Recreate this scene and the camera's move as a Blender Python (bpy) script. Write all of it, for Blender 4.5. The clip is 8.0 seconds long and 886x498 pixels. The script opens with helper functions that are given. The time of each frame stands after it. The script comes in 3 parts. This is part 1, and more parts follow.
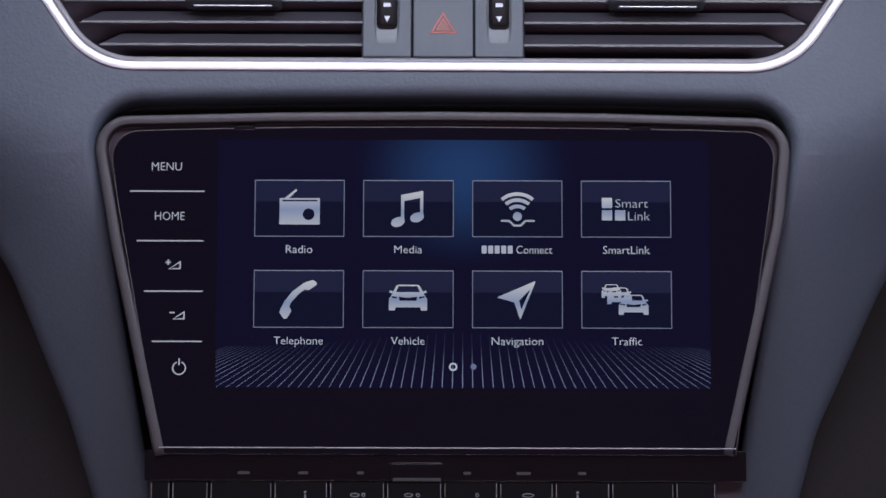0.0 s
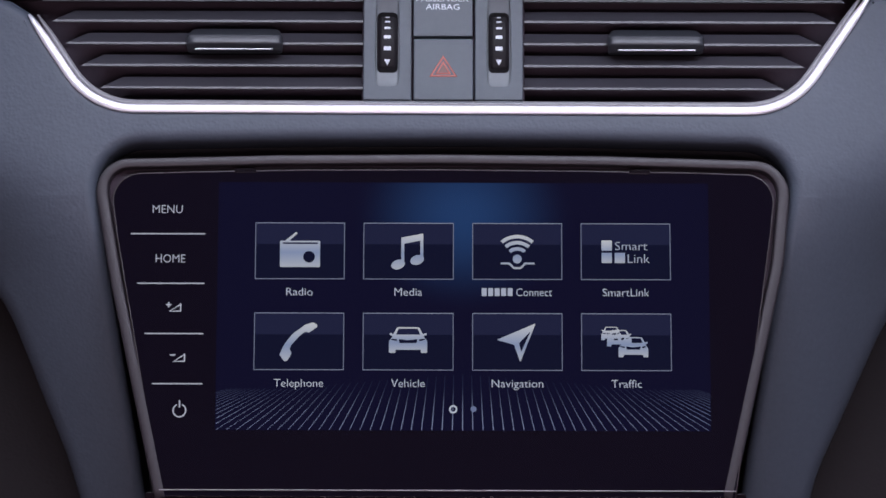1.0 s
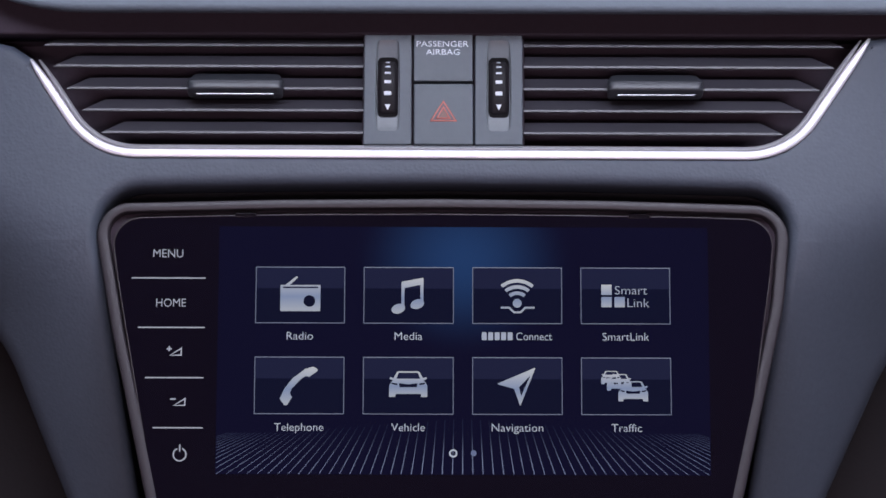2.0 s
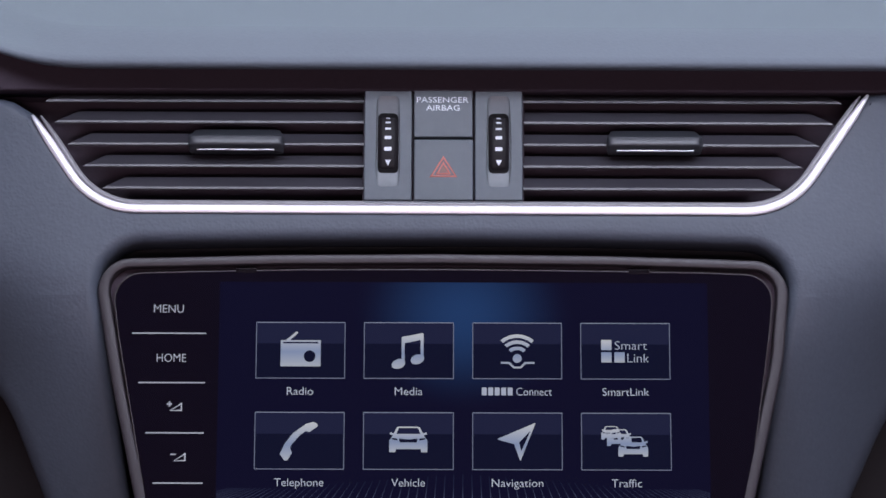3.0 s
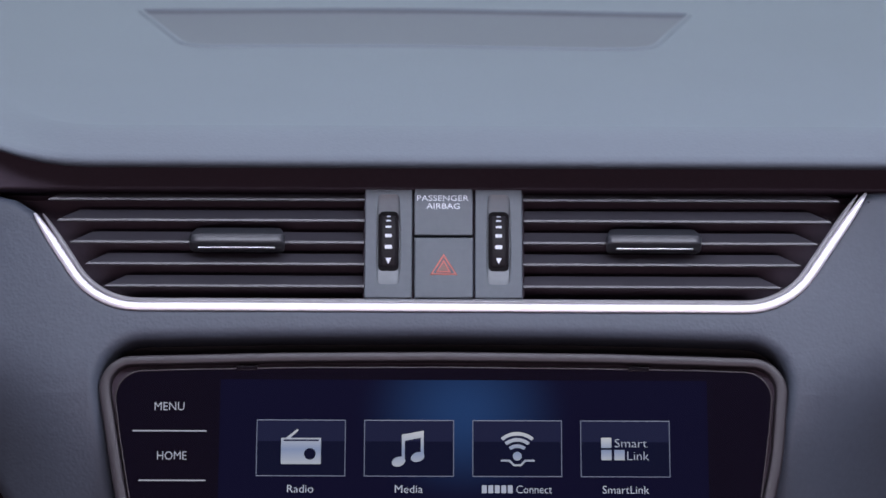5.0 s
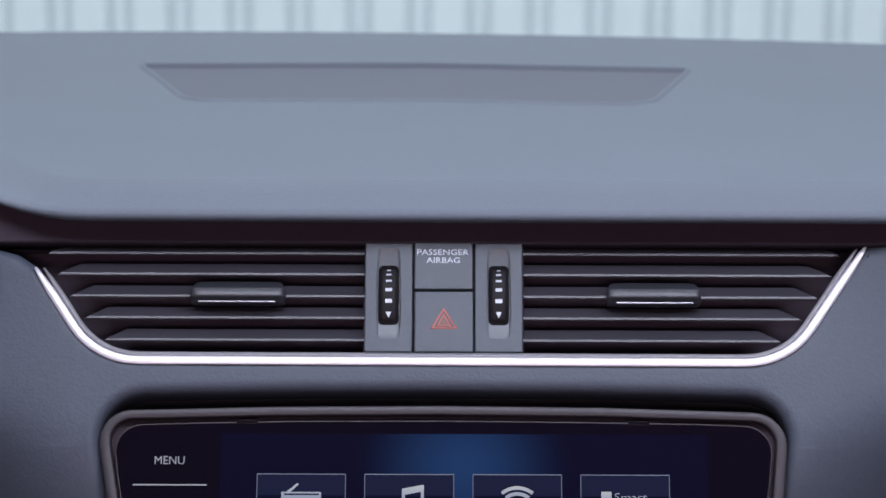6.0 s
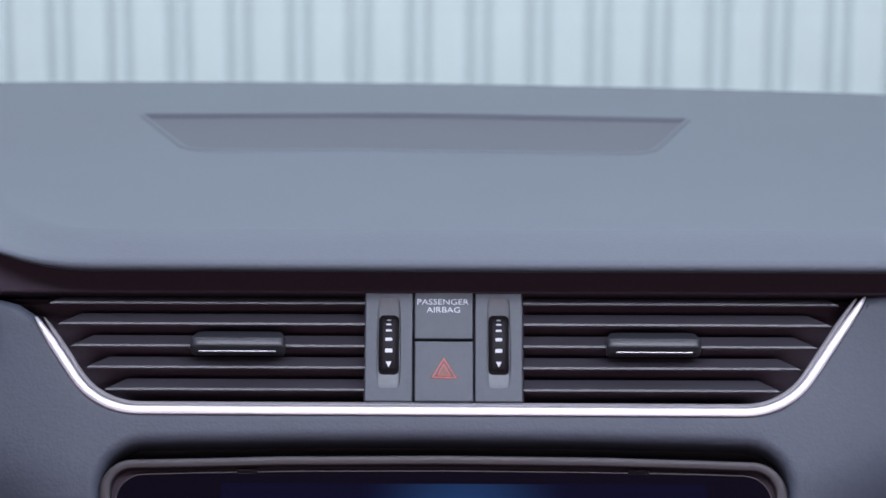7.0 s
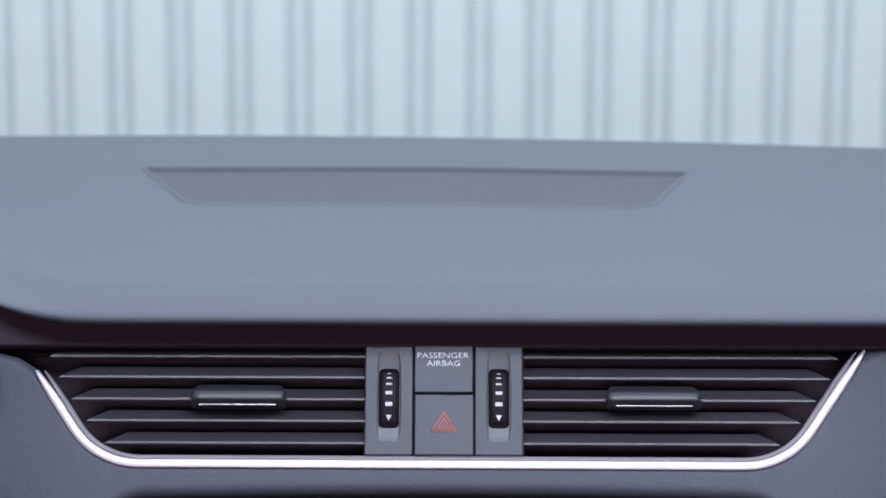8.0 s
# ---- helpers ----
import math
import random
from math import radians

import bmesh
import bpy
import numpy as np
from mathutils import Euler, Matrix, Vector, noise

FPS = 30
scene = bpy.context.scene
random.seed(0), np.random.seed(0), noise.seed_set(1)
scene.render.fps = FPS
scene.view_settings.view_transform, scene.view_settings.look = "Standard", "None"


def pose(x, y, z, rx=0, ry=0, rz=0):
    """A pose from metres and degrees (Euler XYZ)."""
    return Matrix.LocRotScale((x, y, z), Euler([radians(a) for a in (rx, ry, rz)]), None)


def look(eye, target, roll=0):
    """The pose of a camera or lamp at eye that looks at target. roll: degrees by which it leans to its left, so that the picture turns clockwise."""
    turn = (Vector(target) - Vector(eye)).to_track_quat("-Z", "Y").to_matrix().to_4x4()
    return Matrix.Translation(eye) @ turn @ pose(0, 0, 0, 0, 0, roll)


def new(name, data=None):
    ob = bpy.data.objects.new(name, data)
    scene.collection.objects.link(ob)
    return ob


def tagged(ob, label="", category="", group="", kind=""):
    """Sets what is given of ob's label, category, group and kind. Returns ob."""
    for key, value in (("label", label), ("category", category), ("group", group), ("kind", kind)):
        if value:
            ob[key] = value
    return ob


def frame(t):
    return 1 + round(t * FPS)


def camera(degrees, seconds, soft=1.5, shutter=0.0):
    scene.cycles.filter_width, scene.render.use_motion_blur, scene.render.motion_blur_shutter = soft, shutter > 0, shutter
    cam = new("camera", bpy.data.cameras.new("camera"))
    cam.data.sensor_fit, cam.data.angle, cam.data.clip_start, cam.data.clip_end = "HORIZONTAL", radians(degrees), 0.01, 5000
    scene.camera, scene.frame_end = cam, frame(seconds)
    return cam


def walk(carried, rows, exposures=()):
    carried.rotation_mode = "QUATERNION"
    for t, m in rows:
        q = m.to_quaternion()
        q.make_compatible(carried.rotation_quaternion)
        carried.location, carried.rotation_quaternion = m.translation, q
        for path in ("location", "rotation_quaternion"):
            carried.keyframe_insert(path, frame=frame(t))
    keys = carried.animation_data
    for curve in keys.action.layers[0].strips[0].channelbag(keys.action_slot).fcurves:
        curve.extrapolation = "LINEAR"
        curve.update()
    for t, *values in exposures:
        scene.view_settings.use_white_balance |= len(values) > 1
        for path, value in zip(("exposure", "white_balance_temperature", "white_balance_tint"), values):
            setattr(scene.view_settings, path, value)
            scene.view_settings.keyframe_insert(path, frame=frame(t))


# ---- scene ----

# Camera: a long lens that tilts up from one spot and eases back by about 15 mm.
cam = camera(21.0, 8.0, soft=1.6)
cam.data.dof.use_dof = True  # focus lies on the vents and the display
cam.data.dof.focus_distance, cam.data.dof.aperture_fstop = 1.02, 15.0
PATH = [
    (0.0, 0.0, 0.00751, 1.14785, -20.588, -0.182, -0.016),
    (0.5, 0.0, 0.00640, 1.14817, -20.079, -0.184, -0.014),
    (1.0, 0.0, 0.00534, 1.14847, -19.559, -0.186, -0.013),
    (1.5, 0.0, 0.00433, 1.14876, -19.085, -0.189, -0.011),
    (3.0, 0.0, 0.00151, 1.14957, -17.163, -0.195, -0.005),
    (3.5, 0.0, 0.00063, 1.14982, -16.580, -0.197, -0.003),
    (4.0, 0.0, -0.00023, 1.15007, -15.970, -0.200, -0.002),
    (4.5, 0.0, -0.00109, 1.15031, -15.428, -0.202, 0.0),
    (6.0, 0.0, -0.00364, 1.15104, -13.527, -0.208, 0.006),
    (6.5, 0.0, -0.00450, 1.15129, -12.954, -0.211, 0.008),
    (7.0, 0.0, -0.00539, 1.15154, -12.339, -0.213, 0.009),
    (7.5, 0.0, -0.00629, 1.15180, -11.772, -0.215, 0.011),
    (8.0, 0.0, -0.00723, 1.15207, -11.065, -0.217, 0.013),
]
walk(cam, [(t, pose(x, y, z, 90 + pitch, lean, yaw)) for t, x, y, z, pitch, lean, yaw in PATH],
     exposures=[(0.0, 0.0), (8.0, 0.0)])

# ---- light: a photo studio, one large soft box over the bonnet and windscreen; further lamps added ----
world = bpy.data.worlds.new("studio_air")
scene.world = world
world.use_nodes = True
world.node_tree.nodes["Background"].inputs["Color"].default_value = (0.55, 0.62, 0.75, 1)
world.node_tree.nodes["Background"].inputs["Strength"].default_value = 0.02


def soft_box(name, place, target, wide, deep, watts, colour):
    lamp = bpy.data.lights.new(name, "AREA")
    lamp.shape, lamp.size, lamp.size_y, lamp.energy, lamp.color = "RECTANGLE", wide, deep, watts, colour
    ob = new(name, lamp)
    ob.matrix_world = look(place, target)
    return ob


soft_box("studio_soft_box", (0.0, 1.7, 3.3), (0, 1.7, 0), 4.5, 3.0, 119, (0.80, 0.83, 1.0))
soft_box("backdrop_soft_box", (0.0, 3.4, 3.2), (0, 5.0, 0.5), 4.5, 0.8, 90, (0.84, 0.98, 1.0))
# Added key lamp in a made-up roof opening; lights the vents and skin.
soft_box("added_roof_lamp", (0.15, 0.55, 1.44), (0.15, 0.55, 0), 1.0, 0.30, 8.9, (0.79, 0.82, 1.0))
# Added fill lamp that lifts the dark parts and warms the lower skin.
soft_box("added_rear_fill", (0.0, -1.64, 1.24), (0, 0.95, 0.93), 1.2, 0.30, 12.0, (1.0, 0.76, 0.86))

# ---- materials ----


def material(name, colour, rough=0.5, metal=0.0, grain=0.0, grain_size=0.001, mottle=0.08, spec=0.5, coat=0.0, leather=False):
    """A surface with fine relief (grain) and soft variation of colour and gloss at two scales."""
    m = bpy.data.materials.new(name)
    m.use_nodes = True
    nt = m.node_tree
    b = nt.nodes["Principled BSDF"]
    b.inputs["Roughness"].default_value, b.inputs["Metallic"].default_value = rough, metal
    b.inputs["Specular IOR Level"].default_value, b.inputs["Coat Weight"].default_value = spec, coat
    where = nt.nodes.new("ShaderNodeTexCoord")
    big, small = nt.nodes.new("ShaderNodeTexNoise"), nt.nodes.new("ShaderNodeTexNoise")
    big.inputs["Scale"].default_value, small.inputs["Scale"].default_value = 14.0, 420.0
    big.inputs["Detail"].default_value, small.inputs["Detail"].default_value = 3.0, 2.0
    both = nt.nodes.new("ShaderNodeMath")
    both.operation = "ADD"
    nt.links.new(where.outputs["Object"], big.inputs["Vector"])
    nt.links.new(where.outputs["Object"], small.inputs["Vector"])
    nt.links.new(big.outputs["Fac"], both.inputs[0])
    nt.links.new(small.outputs["Fac"], both.inputs[1])
    ramp = nt.nodes.new("ShaderNodeMapRange")
    ramp.inputs["From Min"].default_value, ramp.inputs["From Max"].default_value = 0.6, 1.4
    ramp.inputs["To Min"].default_value, ramp.inputs["To Max"].default_value = 1 - mottle, 1 + mottle
    nt.links.new(both.outputs[0], ramp.inputs["Value"])
    tint = nt.nodes.new("ShaderNodeVectorMath")
    tint.operation = "SCALE"
    tint.inputs[0].default_value = colour
    nt.links.new(ramp.outputs["Result"], tint.inputs["Scale"])
    nt.links.new(tint.outputs["Vector"], b.inputs["Base Color"])
    if grain:
        bump = nt.nodes.new("ShaderNodeBump")
        bump.inputs["Strength"].default_value, bump.inputs["Distance"].default_value = grain, grain_size * 0.25
        if leather:
            cells = nt.nodes.new("ShaderNodeTexVoronoi")
            cells.feature = "SMOOTH_F1"
            cells.inputs["Scale"].default_value = 1 / grain_size
            warp = nt.nodes.new("ShaderNodeTexNoise")
            warp.inputs["Scale"].default_value, warp.inputs["Detail"].default_value = 0.4 / grain_size, 3.0
            nt.links.new(where.outputs["Object"], warp.inputs["Vector"])
            mixed = nt.nodes.new("ShaderNodeMath")
            mixed.operation, mixed.inputs[2].default_value = "MULTIPLY_ADD", 0.0
            mixed.inputs[1].default_value = 0.45
            nt.links.new(where.outputs["Object"], cells.inputs["Vector"])
            nt.links.new(cells.outputs["Distance"], mixed.inputs[2])
            nt.links.new(warp.outputs["Fac"], mixed.inputs[0])
            nt.links.new(mixed.outputs[0], bump.inputs["Height"])
        else:
            fine = nt.nodes.new("ShaderNodeTexNoise")
            fine.inputs["Scale"].default_value, fine.inputs["Detail"].default_value = 1 / grain_size, 3.0
            nt.links.new(where.outputs["Object"], fine.inputs["Vector"])
            nt.links.new(fine.outputs["Fac"], bump.inputs["Height"])
        nt.links.new(bump.outputs["Normal"], b.inputs["Normal"])
    return m


def glow(name, colour, strength):
    """A lit symbol or lettering of the display."""
    m = bpy.data.materials.new(name)
    m.use_nodes = True
    b = m.node_tree.nodes["Principled BSDF"]
    b.inputs["Base Color"].default_value = (0.002, 0.002, 0.003, 1)
    b.inputs["Roughness"].default_value, b.inputs["Specular IOR Level"].default_value = 0.08, 0.3
    b.inputs["Emission Color"].default_value = (*colour, 1)
    b.inputs["Emission Strength"].default_value = strength
    return m


def display_glow(name, low, high, box, centre=None, strength=1.0):
    """The lit picture of a display: a glow that runs between two heights, or round a centre."""
    m = bpy.data.materials.new(name)
    m.use_nodes = True
    nt = m.node_tree
    b = nt.nodes["Principled BSDF"]
    b.inputs["Base Color"].default_value = (0.002, 0.002, 0.003, 1)
    b.inputs["Roughness"].default_value, b.inputs["Specular IOR Level"].default_value = 0.08, 0.3
    where = nt.nodes.new("ShaderNodeTexCoord")
    place = nt.nodes.new("ShaderNodeMapping")
    place.vector_type = "TEXTURE"
    nt.links.new(where.outputs["Object"], place.inputs["Vector"])
    ramp = nt.nodes.new("ShaderNodeValToRGB")
    ramp.color_ramp.interpolation = "EASE"
    ramp.color_ramp.elements[0].color, ramp.color_ramp.elements[1].color = (*low, 1), (*high, 1)
    if centre:
        place.inputs["Location"].default_value = (*centre, 0)
        place.inputs["Scale"].default_value = (*box, 1)
        ball = nt.nodes.new("ShaderNodeTexGradient")
        ball.gradient_type = "SPHERICAL"
        nt.links.new(place.outputs["Vector"], ball.inputs["Vector"])
        nt.links.new(ball.outputs["Fac"], ramp.inputs["Fac"])
    else:
        place.inputs["Location"].default_value = (0, box[0], 0)
        place.inputs["Scale"].default_value = (1, box[1] - box[0], 1)
        split = nt.nodes.new("ShaderNodeSeparateXYZ")
        nt.links.new(place.outputs["Vector"], split.inputs["Vector"])
        nt.links.new(split.outputs["Y"], ramp.inputs["Fac"])
    nt.links.new(ramp.outputs["Color"], b.inputs["Emission Color"])
    b.inputs["Emission Strength"].default_value = strength
    return m


SKIN = material("grained_grey_skin", (0.070, 0.083, 0.110), 0.52, grain=0.32, grain_size=0.0013, leather=True)
TOP = material("soft_grey_dash_foam", (0.091, 0.108, 0.134), 0.6, grain=0.3, grain_size=0.0012, leather=True, mottle=0.04)
COVER = material("grey_cover_cloth", (0.076, 0.084, 0.103), 0.7, grain=0.3, grain_size=0.0008, mottle=0.04)
PLATE = material("satin_grey_plastic", (0.080, 0.096, 0.116), 0.42, grain=0.15, grain_size=0.0005)
SCOOP = material("light_satin_grey_plastic", (0.135, 0.15, 0.165), 0.38, grain=0.1, grain_size=0.0005)
SLAT = material("dark_satin_plastic", (0.056, 0.053, 0.064), 0.3, grain=0.15, grain_size=0.0006)
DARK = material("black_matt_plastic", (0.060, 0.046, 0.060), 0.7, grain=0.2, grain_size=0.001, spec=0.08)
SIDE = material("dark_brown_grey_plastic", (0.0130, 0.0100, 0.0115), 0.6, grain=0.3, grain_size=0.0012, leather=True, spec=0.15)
GLOSS = material("black_gloss_plastic", (0.005, 0.003, 0.005), 0.12, mottle=0.03)
KEYCAP = material("black_satin_plastic", (0.0042, 0.0032, 0.0042), 0.5, mottle=0.05, spec=0.06)
GLASS = material("black_display_glass", (0.0050, 0.0036, 0.0082), 0.06, mottle=0.02)
SEAM = material("dim_brown_satin_paint", (0.030, 0.022, 0.025), 0.4, mottle=0.1)
BEZEL = material("gunmetal_satin_paint", (0.036, 0.030, 0.036), 0.45, metal=0.0, grain=0.1, grain_size=0.0005)
CHROME = material("satin_chrome", (0.55, 0.56, 0.60), 0.3, metal=1.0, mottle=0.02)
ALU = material("bright_satin_aluminium", (0.90, 0.87, 0.93), 0.4, metal=0.55, mottle=0.02)
SILVER = material("dull_silver_paint", (0.24, 0.235, 0.25), 0.4, metal=0.15)
EDGE = material("dull_silver_edge", (0.30, 0.28, 0.29), 0.4, metal=0.8)
TAB = material("dark_grey_satin_plastic", (0.045, 0.048, 0.057), 0.32, grain=0.12, grain_size=0.0005)
RUBBER = material("black_ribbed_rubber", (0.012, 0.010, 0.013), 0.55, grain=0.3, grain_size=0.0004, spec=0.25)
WHITE = material("white_print", (0.72, 0.76, 0.82), 0.5, mottle=0.05)
RED = material("orange_red_print", (0.52, 0.15, 0.12), 0.5, mottle=0.05)
GREY_PRINT = material("dim_grey_print", (0.012, 0.011, 0.013), 0.5)
WALL = material("pale_blue_white_wall_paint", (0.74, 0.80, 0.82), 0.7, grain=0.2, grain_size=0.004, mottle=0.03)
GROOVE = material("pale_grey_joint_paint", (0.55, 0.60, 0.63), 0.7, mottle=0.04)
CONCRETE = material("studio_floor_grey", (0.30, 0.30, 0.31), 0.6, grain=0.3, grain_size=0.01)
# Warm tint picked so the unseen linings bounce warm light onto the skin.
LINER = material("dark_cabin_liner", (0.105, 0.072, 0.074), 0.8, grain=0.3, grain_size=0.003)
TEXT = glow("lit_white_lettering", (0.64, 0.69, 0.84), 0.66)
SYMBOL_TEXT = glow("lit_thin_lettering", (0.46, 0.50, 0.64), 0.72)
KEY_GLOW = glow("lit_key_lettering", (0.62, 0.65, 0.78), 0.62)
FRAME_LINE = glow("lit_tile_outline", (0.21, 0.24, 0.36), 0.62)
ICON = glow("lit_icon_sheen", (0.6, 0.65, 0.8), 0.58)
_nt = ICON.node_tree
_where, _split, _ramp = _nt.nodes.new("ShaderNodeTexCoord"), _nt.nodes.new("ShaderNodeSeparateXYZ"), _nt.nodes.new("ShaderNodeValToRGB")
_ramp.color_ramp.elements[0].color, _ramp.color_ramp.elements[1].color = (0.60, 0.64, 0.76, 1), (0.78, 0.80, 0.88, 1)
_ramp.color_ramp.elements.new(0.42).color = (0.34, 0.42, 0.66, 1)
_nt.links.new(_where.outputs["Generated"], _split.inputs["Vector"])
_nt.links.new(_split.outputs["Y"], _ramp.inputs["Fac"])
_nt.links.new(_ramp.outputs["Color"], _nt.nodes["Principled BSDF"].inputs["Emission Color"])
TILE_LOW = glow("lit_tile_deep_blue", (0.0036, 0.0046, 0.0190), 1.0)
TILE_HIGH = glow("lit_tile_sheen", (0.0110, 0.0130, 0.040), 1.0)
RAYS = display_glow("lit_floor_rays", (0.22, 0.26, 0.42), (0.012, 0.016, 0.045), (-0.051, -0.0325), strength=0.85)
SCREEN = display_glow("lit_display_blue", (0.0030, 0.0028, 0.0165), (0.012, 0.037, 0.118), (0.048, 0.042), (0.0100, 0.0400), strength=1.0)

# ---- frames of reference and mesh helpers ----
# The centre stack lies in one plane that leans back by 28 degrees: u to the right, w up along it, n out of it towards the seats.
LEAN_BACK = radians(28.0)
STACK = Matrix(((1, 0, 0, 0.0),
                (0, math.sin(LEAN_BACK), -math.cos(LEAN_BACK), 0.95332),
                (0, math.cos(LEAN_BACK), math.sin(LEAN_BACK), 0.78503),
                (0, 0, 0, 1)))
MM = 0.001


def thing(name, label, category, m=STACK, group="", kind=""):
    ob = new(name)
    ob.empty_display_size = 0.02
    ob.matrix_world = m
    return tagged(ob, label, category, group, kind)


def part(name, mesh, mat, parent, label="", m=None):
    ob = new(name, mesh)
    mesh.materials.append(mat)
    ob.parent = parent
    if m is not None:
        ob.matrix_local = m
    return tagged(ob, label)


def fillet(corners, steps=7):
    """A closed outline from corners (u, w, radius), in millimetres; gives metres."""
    out, n = [], len(corners)
    for i, (x, y, r) in enumerate(corners):
        p, a, b = Vector((x, y)), Vector(corners[i - 1][:2]), Vector(corners[(i + 1) % n][:2])
        if r <= 0:
            out.append(p * MM)
            continue
        da, db = (a - p).normalized(), (b - p).normalized()
        half = da.angle(db) / 2
        run = min(r / math.tan(half), (a - p).length * 0.49, (b - p).length * 0.49)
        r2 = run * math.tan(half)
        mid = p + (da + db).normalized() * (r2 / math.sin(half))
        s, e = p + da * run - mid, p + db * run - mid
        turn = math.atan2(s.x * e.y - s.y * e.x, s.dot(e))
        for k in range(steps + 1):
            t = turn * k / steps
            out.append((mid + Vector((s.x * math.cos(t) - s.y * math.sin(t), s.x * math.sin(t) + s.y * math.cos(t)))) * MM)
    return out


def area2(loop):
    return sum(a.x * b.y - b.x * a.y for a, b in zip(loop, loop[1:] + loop[:1]))


def offset(loop, d):
    """The outline moved inwards by d metres."""
    side = 1 if area2(loop) > 0 else -1
    out, n = [], len(loop)
    for i, p in enumerate(loop):
        a, b = p - loop[i - 1], loop[(i + 1) % n] - p
        if a.length < 1e-9:
            a = b
        if b.length < 1e-9:
            b = a
        na, nb = Vector((-a.y, a.x)).normalized(), Vector((-b.y, b.x)).normalized()
        m = na + nb
        m = m / max(m.length_squared / 2, 0.5)
        out.append(p + m * (d * side))
    return out


def solid(rings, cap_first=False, cap_last=True, holes=()):
    """A mesh through closed rings of equal length [(loop, n, dw)]; caps are filled, the last one with holes."""
    verts, faces, smooth = [], [], []
    n = len(rings[0][0])
    for loop, h, dw in rings:
        verts += [(p.x, p.y + dw, h) for p in loop]
    ccw = area2(rings[0][0]) > 0
    for r in range(len(rings) - 1):
        for i in range(n):
            j = (i + 1) % n
            q = (r * n + i, r * n + j, (r + 1) * n + j, (r + 1) * n + i)
            faces.append(q if ccw else q[::-1])
            smooth.append(True)

    def cap(r, flip, inner):
        loops = [[Vector((p.x, p.y, 0)) for p in rings[r][0]]]
        index = list(range(r * n, r * n + n))
        for hole in inner:
            index += range(len(verts), len(verts) + len(hole))
            verts.extend((p.x, p.y + rings[r][2], rings[r][1]) for p in hole)
            loops.append([Vector((p.x, p.y, 0)) for p in hole])
        flat = [p for loop in loops for p in loop]
        from mathutils.geometry import tessellate_polygon
        for a, b, c in tessellate_polygon(loops):
            up = (flat[b] - flat[a]).cross(flat[c] - flat[a]).z > 0
            t = (index[a], index[b], index[c])
            faces.append(t if up != flip else t[::-1])
            smooth.append(False)

    if cap_first:
        cap(0, True, ())
    if cap_last:
        cap(len(rings) - 1, False, holes)
    mesh = bpy.data.meshes.new("mesh")
    mesh.from_pydata(verts, [], faces)
    mesh.polygons.foreach_set("use_smooth", smooth)
    mesh.update()
    return mesh


def slab(corners, low, high, bevel=0.0, holes=(), steps=4):
    """A plate with a rounded rim between two heights n (millimetres)."""
    loop = corners if isinstance(corners[0], Vector) else fillet(corners)
    b = bevel * MM
    rings = [(loop, low * MM, 0)]
    if bevel:
        for k in range(steps + 1):
            a = math.pi / 2 * k / steps
            rings.append((offset(loop, b * (1 - math.cos(a))), high * MM - b * (1 - math.sin(a)), 0))
    else:
        rings.append((loop, high * MM, 0))
    return solid(rings, not holes, True, holes)


def box(u0, u1, w0, w1, r=0.0):
    return [(u0, w0, r), (u1, w0, r), (u1, w1, r), (u0, w1, r)]


def ring_band(loop, profile):
    """A frame along a closed outline; profile: (inset, n) in millimetres."""
    return solid([(offset(loop, d * MM), n * MM, 0) for d, n in profile], False, False)


def sweep(path, section, taper=0.0, squeeze=0.0):
    """A bar along an open path of (u, w) points in metres; section: (across, n) in millimetres."""
    verts, faces, k = [], [], len(section)
    total = len(path)
    for i, p in enumerate(path):
        a, b = path[max(i - 1, 0)], path[min(i + 1, total - 1)]
        t = (b - a).normalized()
        nrm = Vector((-t.y, t.x))
        gap = min((p - path[0]).length, (p - path[-1]).length)
        f = 1.0 if not taper else 0.3 + 0.7 * min(1.0, gap / (taper * MM)) ** 0.6
        f *= 1 - squeeze * abs(t.x)
        for d, h in section:
            verts.append((p.x + nrm.x * d * f * MM, p.y + nrm.y * d * f * MM, h * MM))
    for i in range(total - 1):
        for j in range(k):
            jj = (j + 1) % k
            faces.append((i * k + j, i * k + jj, (i + 1) * k + jj, (i + 1) * k + j))
    faces += [tuple(range(k)), tuple(range((total - 1) * k, total * k))[::-1]]
    mesh = bpy.data.meshes.new("mesh")
    mesh.from_pydata(verts, [], faces)
    bm = bmesh.new()
    bm.from_mesh(mesh)
    bmesh.ops.recalc_face_normals(bm, faces=bm.faces)
    bm.to_mesh(mesh)
    bm.free()
    mesh.polygons.foreach_set("use_smooth", [True] * len(mesh.polygons))
    return mesh


def open_path(corners, steps=8):
    """An open path with rounded corners (u, w, radius in millimetres)."""
    loop = fillet([(corners[0][0], corners[0][1], 0)] + list(corners[1:-1]) + [(corners[-1][0], corners[-1][1], 0)], steps)
    fine = []
    for a, b in zip(loop, loop[1:]):
        cuts = max(1, int((b - a).length / 0.004))
        fine += [a.lerp(b, i / cuts) for i in range(cuts)]
    return fine + [loop[-1]]


def merge(meshes):
    bm = bmesh.new()
    for m in meshes:
        bm.from_mesh(m)
        bpy.data.meshes.remove(m)
    out = bpy.data.meshes.new("mesh")
    bm.to_mesh(out)
    bm.free()
    return out


